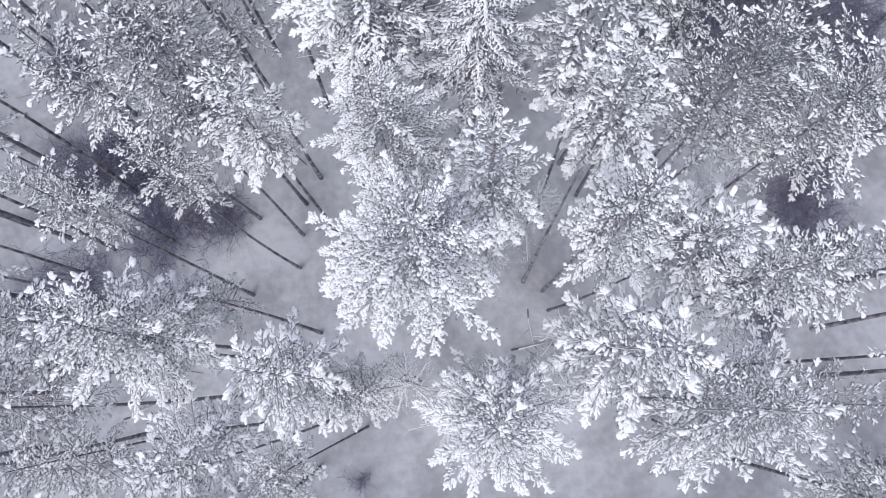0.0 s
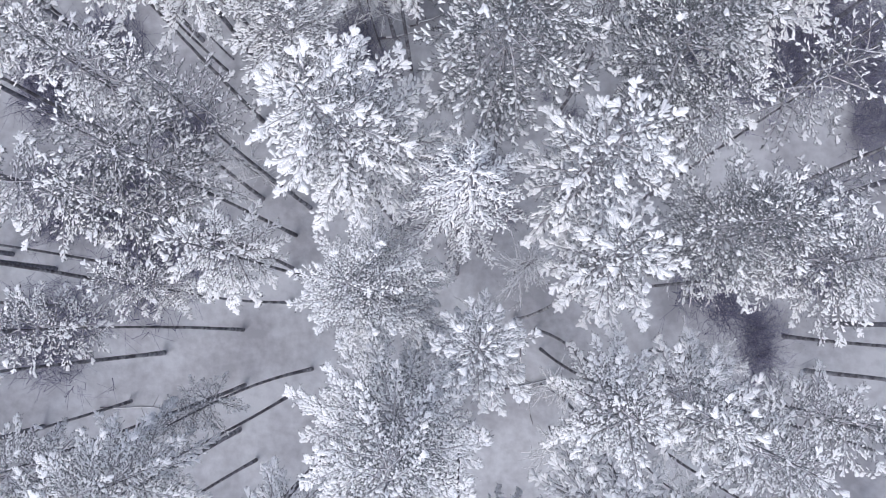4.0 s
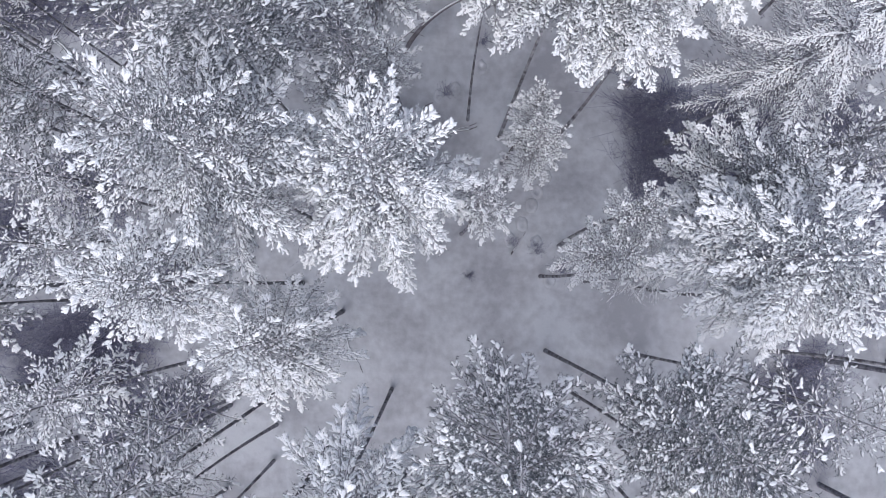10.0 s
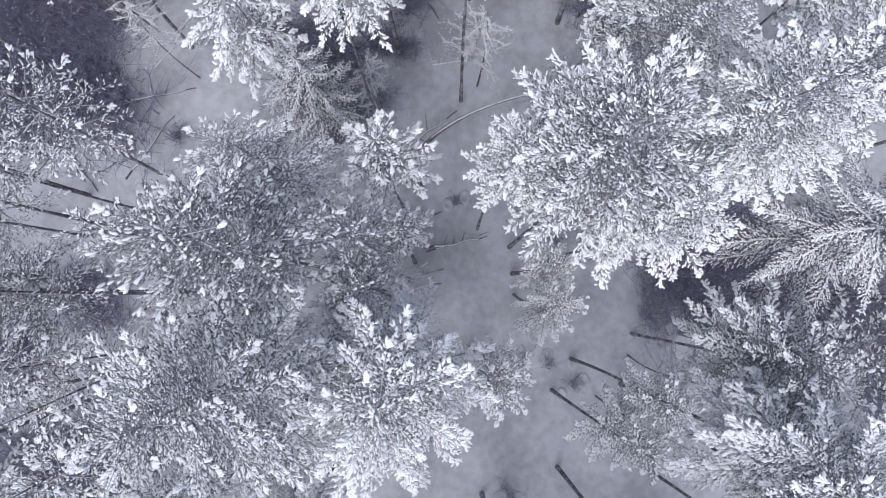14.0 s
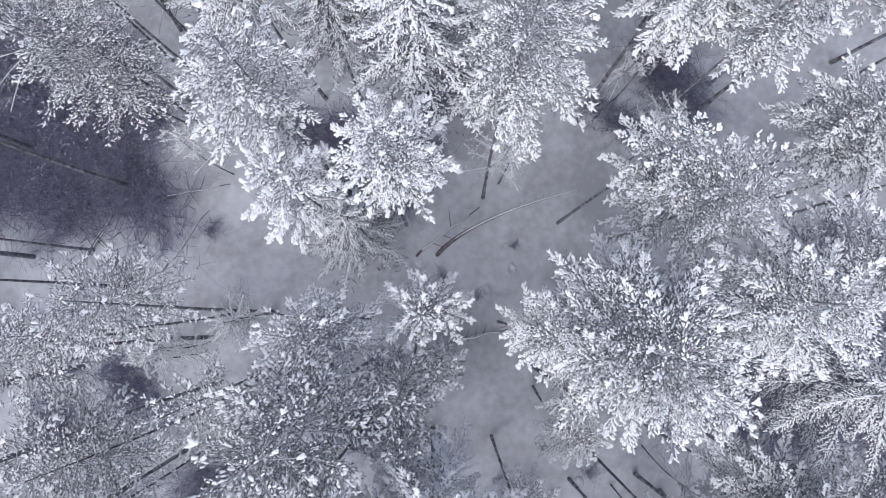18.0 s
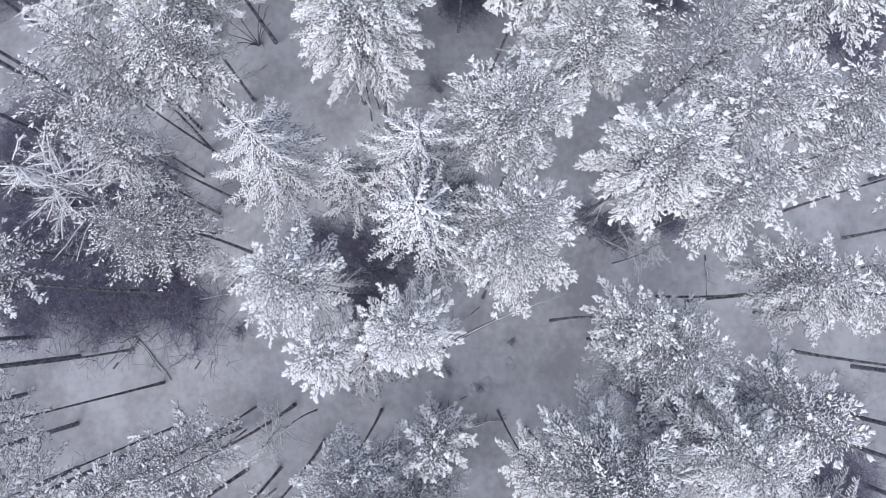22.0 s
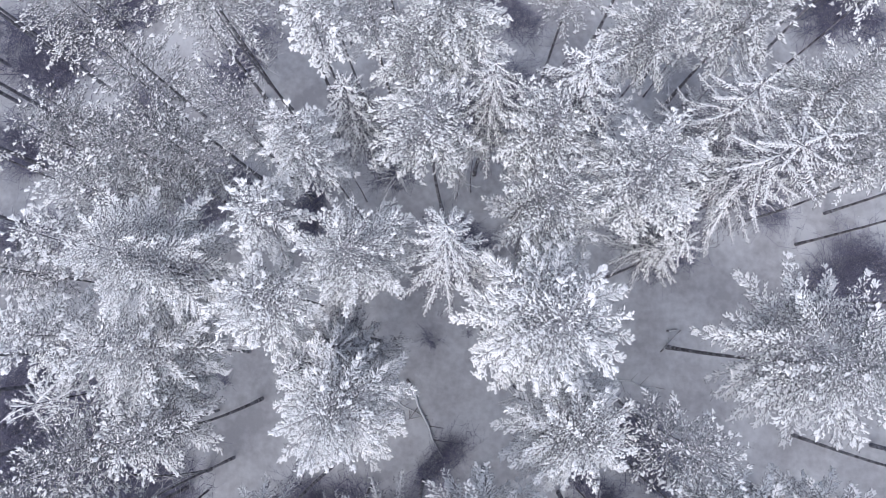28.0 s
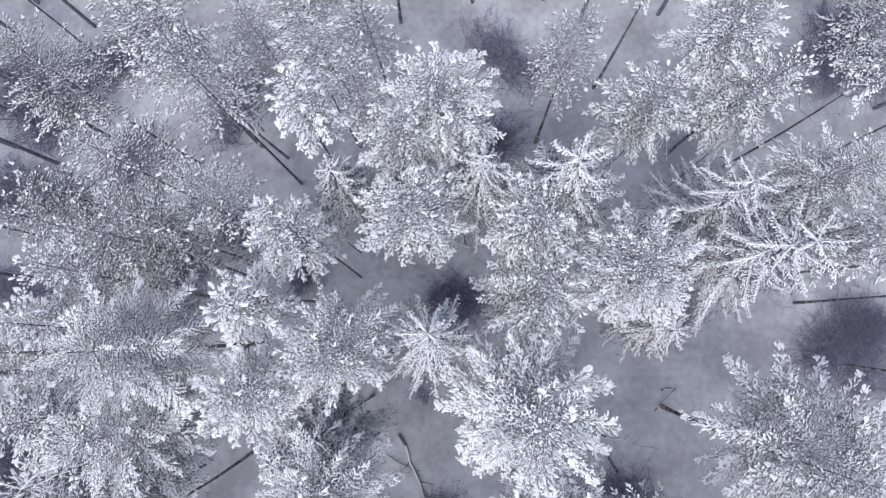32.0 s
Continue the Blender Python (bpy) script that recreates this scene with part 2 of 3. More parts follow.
def spruce_crown(seed, radius, depth, tiers, lump, feather, arms, snow_on_twigs):
    """A spruce: tiers of long separate arms that droop, each a rope of snow with a herringbone of short side twigs, dark below."""
    rng = np.random.default_rng(seed)
    limbs, at, way, size, white, under, uway = [], [], [], [], [], [], []
    up = np.array([0, 0, 1.0])
    for w in range(tiers):
        low = (w + 0.4) / tiers
        reach = radius * (0.2 + 0.9 * low ** 0.8)
        number = arms if w else 5
        for a in range(number):
            turn = w * 1.1 + a * 6.283 / number + rng.normal(0, 0.11)
            length = reach * rng.uniform(0.74, 1.1)
            out = np.array([np.cos(turn), np.sin(turn), 0])
            cross = np.array([-np.sin(turn), np.cos(turn), 0])
            root = np.array([0, 0, -depth * low * 0.95 - 0.1])
            drop = 0.1 + 0.4 * low
            sway = cross * rng.normal(0, 0.11) * length

            def along(u):
                u = np.asarray(u, float).reshape(-1, 1)
                return root + out * length * u + up * length * (0.34 * (1 - low) * u - drop * u ** 1.6 + 0.14 * u ** 4) + sway * u ** 2
            limbs.append(tube(along(np.linspace(0, 1, 6)), np.linspace(0.022, 0.005, 6), 4))
            n = max(6, int(length / 0.034))
            u = (np.arange(n) + rng.uniform(0.1, 0.9, n)) / n
            thick = (1.05 - 0.4 * u) * np.minimum(1, 0.45 + 2 * u) * rng.lognormal(0, 0.25, n)
            at.append(along(u) + [0, 0, 0.03] + rng.normal(0, 0.012, (n, 3)))
            way.append(np.repeat(out[None] - up * drop * 0.8, n, 0) + rng.normal(0, 0.3, (n, 3)))
            size.append(np.stack([lump * 1.5 * thick, lump * 0.7 * thick, lump * 0.6 * thick], 1))
            white.append(np.full(n, 0.95))
            m = max(6, int(length / 0.045))
            for k in range(m):
                v = (k + rng.uniform(0.1, 0.6)) / m
                if v < 0.1:
                    continue
                side = 1.0 if k % 2 else -1.0
                twig = min((0.06 + feather * length * (1.05 - v)) * rng.uniform(0.55, 1.15), 0.5)
                aim = out * rng.uniform(0.65, 0.95) + cross * side * rng.uniform(0.55, 0.9) - up * rng.uniform(0.05, 0.5)
                aim /= np.linalg.norm(aim)
                c = 2 + int(twig / 0.065)
                q = np.linspace(0.2, 1, c)[:, None]
                at.append(along(v) + aim * twig * q + rng.normal(0, 0.012, (c, 3)))
                way.append(np.repeat(aim[None], c, 0) + rng.normal(0, 0.35, (c, 3)))
                size.append(np.stack([lump * rng.uniform(0.8, 1.5, c), lump * rng.uniform(0.35, 0.7, c), lump * rng.uniform(0.3, 0.5, c)], 1))
                white.append(np.full(c, snow_on_twigs * (1.1 - 0.35 * low)))
            k = int(length * 16)
            u = rng.uniform(0.05, 0.9, k)
            under.append(along(u) + cross * (rng.normal(0, 0.09, k) * length)[:, None] - up * rng.uniform(0.08, 0.28, k)[:, None])
            uway.append(out[None] + cross * rng.normal(0, 0.7, k)[:, None] - up * rng.uniform(0.3, 1.0, k)[:, None])
    at, way, size = np.concatenate(at), np.concatenate(way), np.concatenate(size)
    n = len(at)
    snowy = rng.random(n) < np.concatenate(white)
    below = np.concatenate(under)
    green = joined([tufts(at - [0, 0, 0.03], way, np.full(n, 0.085), 2, rng, 0.012), tufts(below, np.concatenate(uway), np.full(len(below), 0.22), 5, rng, 0.018)])
    return limbs, green, lumps(at[snowy], way[snowy], size[snowy], rng)


def bare_crown(seed, radius, depth, count):
    """A leafless or dead crown: forked twigs under a film of frost."""
    rng = np.random.default_rng(seed)
    limbs, twigs, at, way, rope, ropeway = [], [], [], [], [], []
    for a in range(count):
        low = rng.uniform(0.02, 1)
        turn = a * 2.4 + rng.normal(0, 0.3)
        out = np.array([np.cos(turn), np.sin(turn), 0])
        length = radius * (0.35 + 0.75 * low ** 0.6) * rng.uniform(0.6, 1.1)
        root = np.array([0, 0, -depth * low])
        rise = rng.uniform(0.15, 0.8)
        s = np.linspace(0, 1, 5)[:, None]
        pts = root + out * length * s + np.array([0, 0, 1]) * length * (rise * s - 0.35 * s ** 2) + rng.normal(0, 0.03, (5, 3)) * length * s
        limbs.append(tube(pts, np.linspace(0.022, 0.005, 5), 4))
        for v in np.linspace(0.15, 1, int(length / 0.06)):
            k = min(int(v * 4), 3)
            rope.append(pts[k] + (pts[k + 1] - pts[k]) * (v * 4 - k) + [0, 0, 0.02])
            ropeway.append(pts[k + 1] - pts[k] + rng.normal(0, 0.04, 3))
        for b in range(14):
            u = rng.uniform(0.25, 1)
            start = pts[int(u * 4)] * 1.0
            aim = out + rng.normal(0, 0.65, 3) * [1, 1, 0.5]
            end = start + aim * length * rng.uniform(0.12, 0.36)
            twigs.append(tube([start, (start + end) / 2 + rng.normal(0, 0.02, 3), end], [0.007, 0.005, 0.003], 3))
            for c in range(7):
                at.append(start + (end - start) * rng.uniform(0.2, 1) + rng.normal(0, 0.012, 3))
                way.append(aim + rng.normal(0, 0.35, 3))
    at, way = np.array(at), np.array(way)
    n = len(at)
    size = np.stack([rng.uniform(0.025, 0.07, n), rng.uniform(0.01, 0.026, n), rng.uniform(0.01, 0.02, n)], 1)
    n = len(rope)
    thick = np.stack([rng.uniform(0.07, 0.13, n), rng.uniform(0.03, 0.055, n), rng.uniform(0.025, 0.045, n)], 1)
    return limbs, joined(twigs), joined([lumps(at, way, size, rng), lumps(np.array(rope), np.array(ropeway), thick, rng)])


# finger length, plumpness, pitch of the shoots, share under snow, blades a tuft, limbs a whorl, upright shoots
PINES = {
    "plume": (0.106, 0.43, 0.046, 0.83, 5, 6, 0.0),
    "dense": (0.064, 0.58, 0.041, 0.9, 4, 6, 0.05),
    "mid": (0.098, 0.39, 0.047, 0.64, 5, 6, 0.05),
    "radial": (0.105, 0.35, 0.047, 0.66, 6, 7, 0.2),
    "speck": (0.092, 0.42, 0.05, 0.4, 7, 6, 0.25),
    "thin": (0.09, 0.38, 0.07, 0.46, 6, 5, 0.1),
    "edge": (0.115, 0.44, 0.075, 0.46, 7, 5, 0.0),
}


class Stand:
    """A few models of each crown shape; a tree is placed as a copy with its own trunk."""

    def __init__(self):
        self.models = {}

    def shape(self, kind, radius, variant):
        if kind in ("spruce", "star"):
            klass = min((1.4, 2.0, 3.0), key=lambda c: abs(c - radius))
        else:
            klass = min((1.15, 1.65, 2.3), key=lambda c: abs(c - radius))
        variant = variant % (2 if kind in ("plume", "mid", "dense", "spruce") else 1)
        key = (kind, klass, variant)
        if key not in self.models:
            seed = 1000 * variant + int(klass * 100) + len(kind)
            if kind in PINES:
                limbs, green, snow = pine_crown(seed, klass, 2.4 + klass * 1.5, *PINES[kind])
            elif kind == "spruce":
                limbs, green, snow = spruce_crown(seed, klass, 1.8 + klass * 2.0, 7, 0.066, 0.22 if klass < 2.5 else 0.14, 9 if klass < 2.5 else 8, 0.74)
            elif kind == "star":
                limbs, green, snow = spruce_crown(seed, klass, 1.6 + klass * 2.0, 6, 0.06, 0.3, 8, 0.95)
            else:
                limbs, green, snow = bare_crown(seed, klass, 2.5 + klass * 1.5, int(26 * klass))
            needle = DARK_NEEDLES if kind in ("spruce", "star") else TWIG if kind == "bare" else NEEDLES
            main = sorted(limbs, key=lambda l: -np.ptp(l[0], axis=0).max())
            few = 0 if kind == "edge" else 8
            self.models[key] = (klass, [mesh_of("branch", *l, TWIG) for l in main[:few]], mesh_of("twigwork", *joined(main[few:]), TWIG),
                                mesh_of("needles" if kind != "bare" else "frosted_twigwork", *green, needle, False), mesh_of("snow", *snow, SNOW))
        return self.models[key]


STAND = Stand()
LABELS = {
    "plume": ("pine_tree", "tall pine, its limbs bent under plumes of fresh snow", "tree"),
    "dense": ("pine_tree", "tall dense pine, every shoot coated with fine snow", "tree"),
    "mid": ("pine_tree", "tall pine, green needles showing between fingers of snow", "tree"),
    "radial": ("pine_tree", "broad round-topped pine, snow fingers spreading from its tip", "tree"),
    "speck": ("pine_tree", "round-topped grey-green pine speckled with patches of snow", "tree"),
    "thin": ("pine_tree", "tall thin-crowned pine, needles lightly dusted with snow", "tree"),
    "edge": ("pine_tree", "snow-covered pine standing further back in the forest", "tree"),
    "spruce": ("spruce_tree", "pointed spruce with long drooping arms under ropes of snow", "tree"),
    "star": ("spruce_tree", "spruce with broad feathery arms wholly white with snow", "tree"),
    "bare": ("bare_tree", "leafless young tree with fine frosted twigs beneath the pines", "tree"),
}
count_trees = 0
PLACES = []


def tree(kind, x, y, top, radius, foot=None, girth=None):
    """A tree with its tip at (x, y, top), crown of that radius, and its foot in the snow below, or at foot."""
    global count_trees
    count_trees += 1
    PLACES.append((x, y))
    rng = random.Random(count_trees * 7 + 3)
    klass, arms, lesser, green, snow = STAND.shape(kind, radius, rng.randrange(6))
    name, label, category = LABELS[kind]
    fx, fy = foot or (x + rng.uniform(-0.25, 0.25), y + rng.uniform(-0.25, 0.25))
    base = tagged(new(name), label, category, group="trees of the snowy forest")
    base.matrix_world = pose(fx, fy, 0)
    girth = girth or rng.uniform(0.06, 0.095) * (0.75 + 0.16 * radius)
    s = np.linspace(0, 1, 9)
    bow = rng.uniform(-0.25, 0.25), rng.uniform(-0.25, 0.25)
    line = np.stack([(x - fx) * s + bow[0] * np.sin(s * 3.14), (y - fy) * s + bow[1] * np.sin(s * 3.14), -0.1 + (top - 0.05) * s], 1)
    width = girth * (1 - 0.86 * s)
    width[0] *= 1.25
    trunk = child("trunk", mesh_of("trunk", *tube(line, width, 9), BARK), base, "dark rough bare trunk")
    grow = radius / klass
    stretch = rng.uniform(0.92, 1.09)
    m = Matrix.Translation((x - fx, y - fy, top)) @ pose(0, 0, 0, rng.uniform(-5, 5), rng.uniform(-5, 5), rng.uniform(0, 360)) @ Matrix.Diagonal((grow * stretch, grow / stretch, 0.5 + 0.5 * grow, 1))
    for me in arms:
        child("branch", me, trunk).matrix_local = m
    tagged(child("twigwork", lesser, base), kind="stuff").matrix_local = m
    tagged(child(green.name.split(".")[0], green, base), kind="stuff").matrix_local = m
    tagged(child("snow", snow, base, "fresh white snow lying on the crown"), kind="stuff").matrix_local = m
    return base


# ---- the ground: one sheet of trodden-in, gently uneven snow ----
def ground_sheet():
    def steps(lo, hi, far):
        near = np.arange(lo, hi + 0.01, 0.5)
        out = np.geomspace(2, far, 14)
        return np.concatenate([lo - out[::-1], near, hi + out])
    xs, ys = steps(-30, 30, 2500), steps(-20, 75, 2500)
    gx, gy = np.meshgrid(xs, ys, indexing="ij")
    z = np.array([[0.22 * noise.noise((a * 0.16, b * 0.16, 0)) + 0.07 * noise.noise((a * 0.6, b * 0.6, 5)) for b in ys] for a in xs])
    v = np.stack([gx, gy, z - 0.05], -1).reshape(-1, 3)
    i, j = np.meshgrid(np.arange(len(xs) - 1), np.arange(len(ys) - 1), indexing="ij")
    p = (i * len(ys) + j).ravel()
    f = np.stack([p, p + len(ys), p + len(ys) + 1, p + 1], 1)
    return tagged(new("ground", mesh_of("ground", v, f, SHADED_SNOW)), "uneven snow-covered forest floor", "ground", kind="structure")


ground_sheet()

# ---- the stand, from the start of the flight to its end: kind, tip, crown's radius ----
tree("mid", -3.4, -1.7, 15.0, 0.86)
tree("mid", -7.8, -1.5, 15.0, 0.97)
tree("plume", -5.1, -1.5, 15.6, 1.08)
tree("plume", 0.6, -0.7, 16.5, 1.46)
tree("mid", 4.9, -0.4, 16.8, 1.51)
tree("thin", 8.0, -0.4, 14.0, 0.97)
tree("dense", -2.4, -0.2, 14.0, 0.97)
tree("plume", -3.3, 0.2, 16.4, 1.13)
tree("plume", 3.3, 0.5, 17.0, 1.35, foot=(4.5, 1.2))
tree("plume", -6.4, 1.0, 16.4, 1.5)
tree("mid", -8.4, 1.2, 15.5, 0.97)
tree("thin", -5.8, 1.9, 13.0, 0.83)
tree("mid", 5.7, 1.9, 16.5, 1.13)
tree("dense", -0.6, 2.1, 18.3, 1.78, foot=(-1.0, 1.2))
tree("mid", 7.6, 2.4, 15.5, 1.08)
tree("plume", 4.5, 2.5, 16.4, 1.19, foot=(3.8, 3.0))
tree("dense", 2.8, 2.8, 17.6, 1.24, foot=(3.6, 3.8))
tree("plume", 0.6, 3.8, 17.3, 1.03)
tree("mid", -8.6, 3.9, 15.0, 0.97)
tree("dense", -1.4, 4.7, 17.1, 1.46)
tree("mid", -6.9, 5.0, 14.0, 0.97)
tree("plume", 3.0, 5.2, 17.0, 1.24, foot=(2.8, 4.2))
tree("mid", 7.5, 5.3, 16.4, 1.51)
tree("plume", -4.5, 5.5, 15.6, 1.08)
tree("speck", 5.4, 5.8, 16.8, 1.51)
tree("star", 0.5, 6.2, 18.0, 1.39)
tree("thin", -6.8, 6.5, 15.5, 1.36)
tree("mid", -8.7, 6.9, 15.5, 1.17)
tree("thin", 7.8, 6.9, 15.0, 0.97)
tree("plume", 2.9, 7.0, 17.6, 1.40, foot=(3.5, 7.4))
tree("thin", -6.7, 7.6, 15.8, 1.85)
tree("plume", -2.1, 7.6, 17.4, 1.89)
tree("mid", 5.3, 8.2, 16.0, 1.08)
tree("thin", -6.0, 9.1, 15.0, 1.26)
tree("speck", 1.0, 9.2, 18.7, 1.78, foot=(1.4, 8.4))
tree("speck", 4.6, 9.4, 17.8, 1.73)
tree("thin", 8.2, 9.4, 15.5, 1.30)
tree("mid", -7.8, 9.5, 15.5, 1.17)
tree("plume", -3.8, 10.8, 14.8, 1.62)
tree("plume", -5.5, 12.0, 16.2, 1.46)
tree("plume", 8.0, 12.0, 15.5, 1.30)
tree("plume", 7.2, 12.6, 16.0, 2.38)
tree("mid", -8.0, 12.7, 15.0, 1.17)
tree("dense", 4.4, 12.8, 12.0, 1.19)
tree("dense", 5.0, 13.9, 12.4, 1.03)
tree("thin", -8.2, 14.0, 15.0, 1.07, foot=(-8.2, 15.0))
tree("mid", 0.9, 14.2, 12.0, 1.08)
tree("mid", -4.8, 14.4, 17.5, 2.16)
tree("plume", -1.5, 14.4, 15.6, 2.32)
tree("dense", 7.8, 14.8, 13.3, 1.94)
tree("dense", 2.8, 16.3, 10.2, 1.08)
tree("thin", -9.6, 16.4, 15.0, 1.46)
tree("thin", -2.3, 16.5, 13.0, 1.24)
tree("speck", -4.6, 17.3, 17.2, 1.94)
tree("dense", 2.7, 17.3, 10.0, 1.03)
tree("thin", -7.2, 17.6, 14.5, 1.17)
tree("thin", -2.4, 17.8, 13.5, 1.30, foot=(-2.4, 18.5))
tree("plume", -1.5, 18.0, 11.5, 0.86)
tree("plume", 4.4, 18.1, 15.0, 1.51)
tree("star", 9.6, 18.2, 15.1, 3.01)
tree("thin", -11.5, 18.6, 15.0, 1.46)
tree("mid", -10.6, 19.2, 15.4, 0.97)
tree("radial", 2.8, 19.2, 16.9, 2.38, foot=(2.5, 18.5))
tree("mid", -4.6, 19.3, 14.8, 1.51)
tree("dense", 1.1, 19.3, 14.2, 1.24)
tree("plume", -1.9, 19.8, 12.8, 1.30)
tree("thin", -8.4, 20.0, 16.2, 1.46, foot=(-8.8, 19.5))
tree("plume", 6.3, 20.2, 16.0, 2.00, foot=(6.4, 20.8))
tree("mid", 8.2, 21.0, 15.6, 1.84)
tree("spruce", -4.2, 22.4, 10.9, 2.01)
tree("plume", -5.1, 22.8, 14.9, 1.35)
tree("mid", 5.4, 22.8, 14.9, 2.05)
tree("plume", -2.8, 23.4, 16.0, 1.46)
tree("dense", 4.0, 23.8, 14.8, 1.40)
tree("mid", 10.4, 24.7, 13.8, 1.73)
tree("mid", -5.7, 24.9, 16.6, 1.60)
tree("mid", 9.3, 25.0, 14.3, 1.65)
tree("mid", 0.5, 26.4, 16.1, 2.12, foot=(0.4, 24.8))
tree("thin", -11.2, 26.7, 13.6, 2.01)
tree("spruce", -2.4, 26.7, 16.4, 2.47)
tree("mid", 6.9, 27.7, 15.9, 1.71)
tree("bare", -14.0, 28.2, 14.0, 2.24)
tree("spruce", -4.9, 28.5, 13.0, 1.58)
tree("plume", 4.6, 28.5, 16.1, 2.06)
tree("spruce", -2.3, 28.7, 15.7, 1.99)
tree("star", -7.0, 29.0, 15.4, 2.30)
tree("mid", 10.3, 29.0, 15.0, 1.30)
tree("mid", -12.0, 29.4, 14.0, 1.42)
tree("mid", 0.6, 29.5, 16.4, 2.12)
tree("mid", 7.6, 30.1, 16.0, 1.83)
tree("mid", 10.6, 30.4, 15.5, 1.59)
tree("thin", -14.1, 30.9, 13.5, 1.83)
tree("mid", -10.6, 32.4, 14.0, 1.85)
tree("thin", -13.0, 31.9, 14.0, 1.83)
tree("thin", 6.6, 32.6, 15.2, 1.89, foot=(7.5, 32.9))
tree("plume", 3.1, 32.9, 14.6, 2.20)
tree("bare", -14.0, 33.3, 13.0, 1.95)
tree("plume", -4.4, 33.6, 15.3, 2.32)
tree("star", -5.9, 34.6, 13.4, 1.70)
tree("plume", -11.1, 35.2, 14.8, 2.26, foot=(-11.4, 34.8))
tree("mid", 11.0, 35.2, 15.4, 2.93, foot=(10.1, 35.6))
tree("spruce", -4.7, 35.3, 13.0, 2.13)
tree("plume", -14.0, 35.5, 14.5, 1.83)
tree("plume", 2.2, 36.2, 15.6, 2.93, foot=(0.6, 36.2))
tree("plume", -6.7, 36.8, 15.6, 1.77)
tree("dense", -10.5, 37.9, 16.6, 2.38)
tree("mid", -3.9, 38.0, 16.3, 2.01)
tree("plume", -13.8, 38.6, 14.5, 1.34)
tree("spruce", -1.1, 38.8, 15.8, 1.91)
tree("spruce", 7.1, 39.2, 11.5, 1.84)
tree("plume", -6.8, 39.3, 15.7, 1.40, foot=(-7.6, 40.2))
tree("mid", 2.3, 40.2, 14.6, 2.13)
tree("mid", -13.0, 40.4, 14.5, 1.83)
tree("mid", 5.1, 41.0, 16.0, 2.20)
tree("thin", -11.2, 41.4, 15.4, 2.20)
tree("thin", -10.1, 41.8, 15.0, 1.59)
tree("spruce", 9.9, 41.8, 15.4, 3.26)
tree("thin", -14.4, 42.0, 14.5, 1.59)
tree("plume", -6.0, 42.0, 15.4, 1.46, foot=(-5.6, 41.6))
tree("mid", 2.1, 42.4, 15.4, 1.71)
tree("star", 2.5, 42.5, 13.7, 1.84)
tree("mid", -1.7, 42.6, 15.4, 1.89)
tree("thin", 12.9, 42.9, 13.0, 1.71)
tree("thin", -8.5, 43.0, 15.4, 1.65)
tree("thin", -14.3, 43.1, 14.0, 1.59)
tree("spruce", 8.5, 43.7, 14.6, 2.84)
tree("thin", -11.6, 44.0, 15.5, 1.83)
tree("spruce", -4.8, 44.1, 12.8, 1.70)
tree("spruce", 3.1, 44.1, 15.2, 2.48)
tree("spruce", 0.3, 44.3, 14.3, 1.84)
tree("mid", 12.5, 44.7, 13.9, 2.07)
tree("mid", -2.1, 45.4, 15.0, 1.71)
tree("plume", -5.6, 45.9, 15.6, 1.34)
tree("plume", -1.2, 46.2, 15.9, 2.07)
tree("thin", -3.8, 46.6, 15.4, 1.46)
tree("thin", -9.1, 46.7, 15.8, 1.83)
tree("thin", -14.8, 47.4, 15.0, 2.07)
tree("mid", 6.6, 47.4, 12.9, 1.83)
tree("mid", 10.2, 47.8, 13.3, 1.95, foot=(10.5, 48.8))
tree("thin", -11.5, 48.6, 15.0, 1.71)
tree("mid", -5.8, 48.8, 15.0, 1.34)
tree("thin", -3.7, 48.8, 15.0, 1.34)
tree("thin", -7.7, 48.9, 14.5, 1.59)
tree("thin", 3.6, 49.3, 13.5, 1.59)
tree("mid", 9.0, 49.9, 14.0, 1.95)

# ---- saplings between the big trees, thin and frosted ----
young = random.Random(23)
for x, y in list(PLACES):
    if young.random() < 0.45 and not (1 < x < 6 and 11 < y < 20 or -15 < x < -9 and 29 < y < 39 or -9 < x < -3 and 0 < y < 8):
        turn = young.uniform(0, 6.28)
        tree("bare", x + 0.9 * math.cos(turn), y + 0.9 * math.sin(turn), young.uniform(5.5, 10), young.uniform(0.9, 1.4), girth=young.uniform(0.03, 0.05))

# ---- trees beside the strip, known by their trunks ----
for bx, by, top in (
    (-14.2, 8.3, 15.5), (-14.8, 5.7, 15), (-12.7, -2.0, 16), (-5.5, -3.3, 16), (14.6, 2.2, 16), (14.7, 0.3, 15), (9.6, 15.0, 14), (-15.8, 4.6, 16),
    (-12.3, 13.5, 15), (-11.9, 2.7, 16), (-13.2, 0.7, 15.5), (-8.6, -0.4, 16), (11.4, 0.7, 15.5), (-10.8, 11.3, 15), (-14.6, 12.0, 15), (13.8, 3.6, 15),
    (-9.6, 14.8, 15), (13.9, 24.2, 15), (14.1, 28.8, 15), (-11.0, 16.4, 14.5), (16.9, 26.2, 15), (-14.1, 18.6, 15)):
    tree("edge", bx, by, top, 1.5, foot=(bx, by))
for bx, by, top in (
    (-15.3, 20.5, 15), (18.6, 28.0, 15), (-16.9, 22.1, 15), (13.3, 25.0, 14), (-15.4, 25.0, 15), (17.0, 41.1, 15), (18.6, 42.8, 15.5), (14.1, 42.2, 14),
    (16.3, 31.4, 14), (-10.0, 48.0, 16), (-6.3, 55.1, 15.5), (-4.2, 56.0, 15), (-19.8, 52.4, 16), (6.6, 52.5, 15)):
    tree("edge", bx, by, top, 1.5, foot=(bx, by))

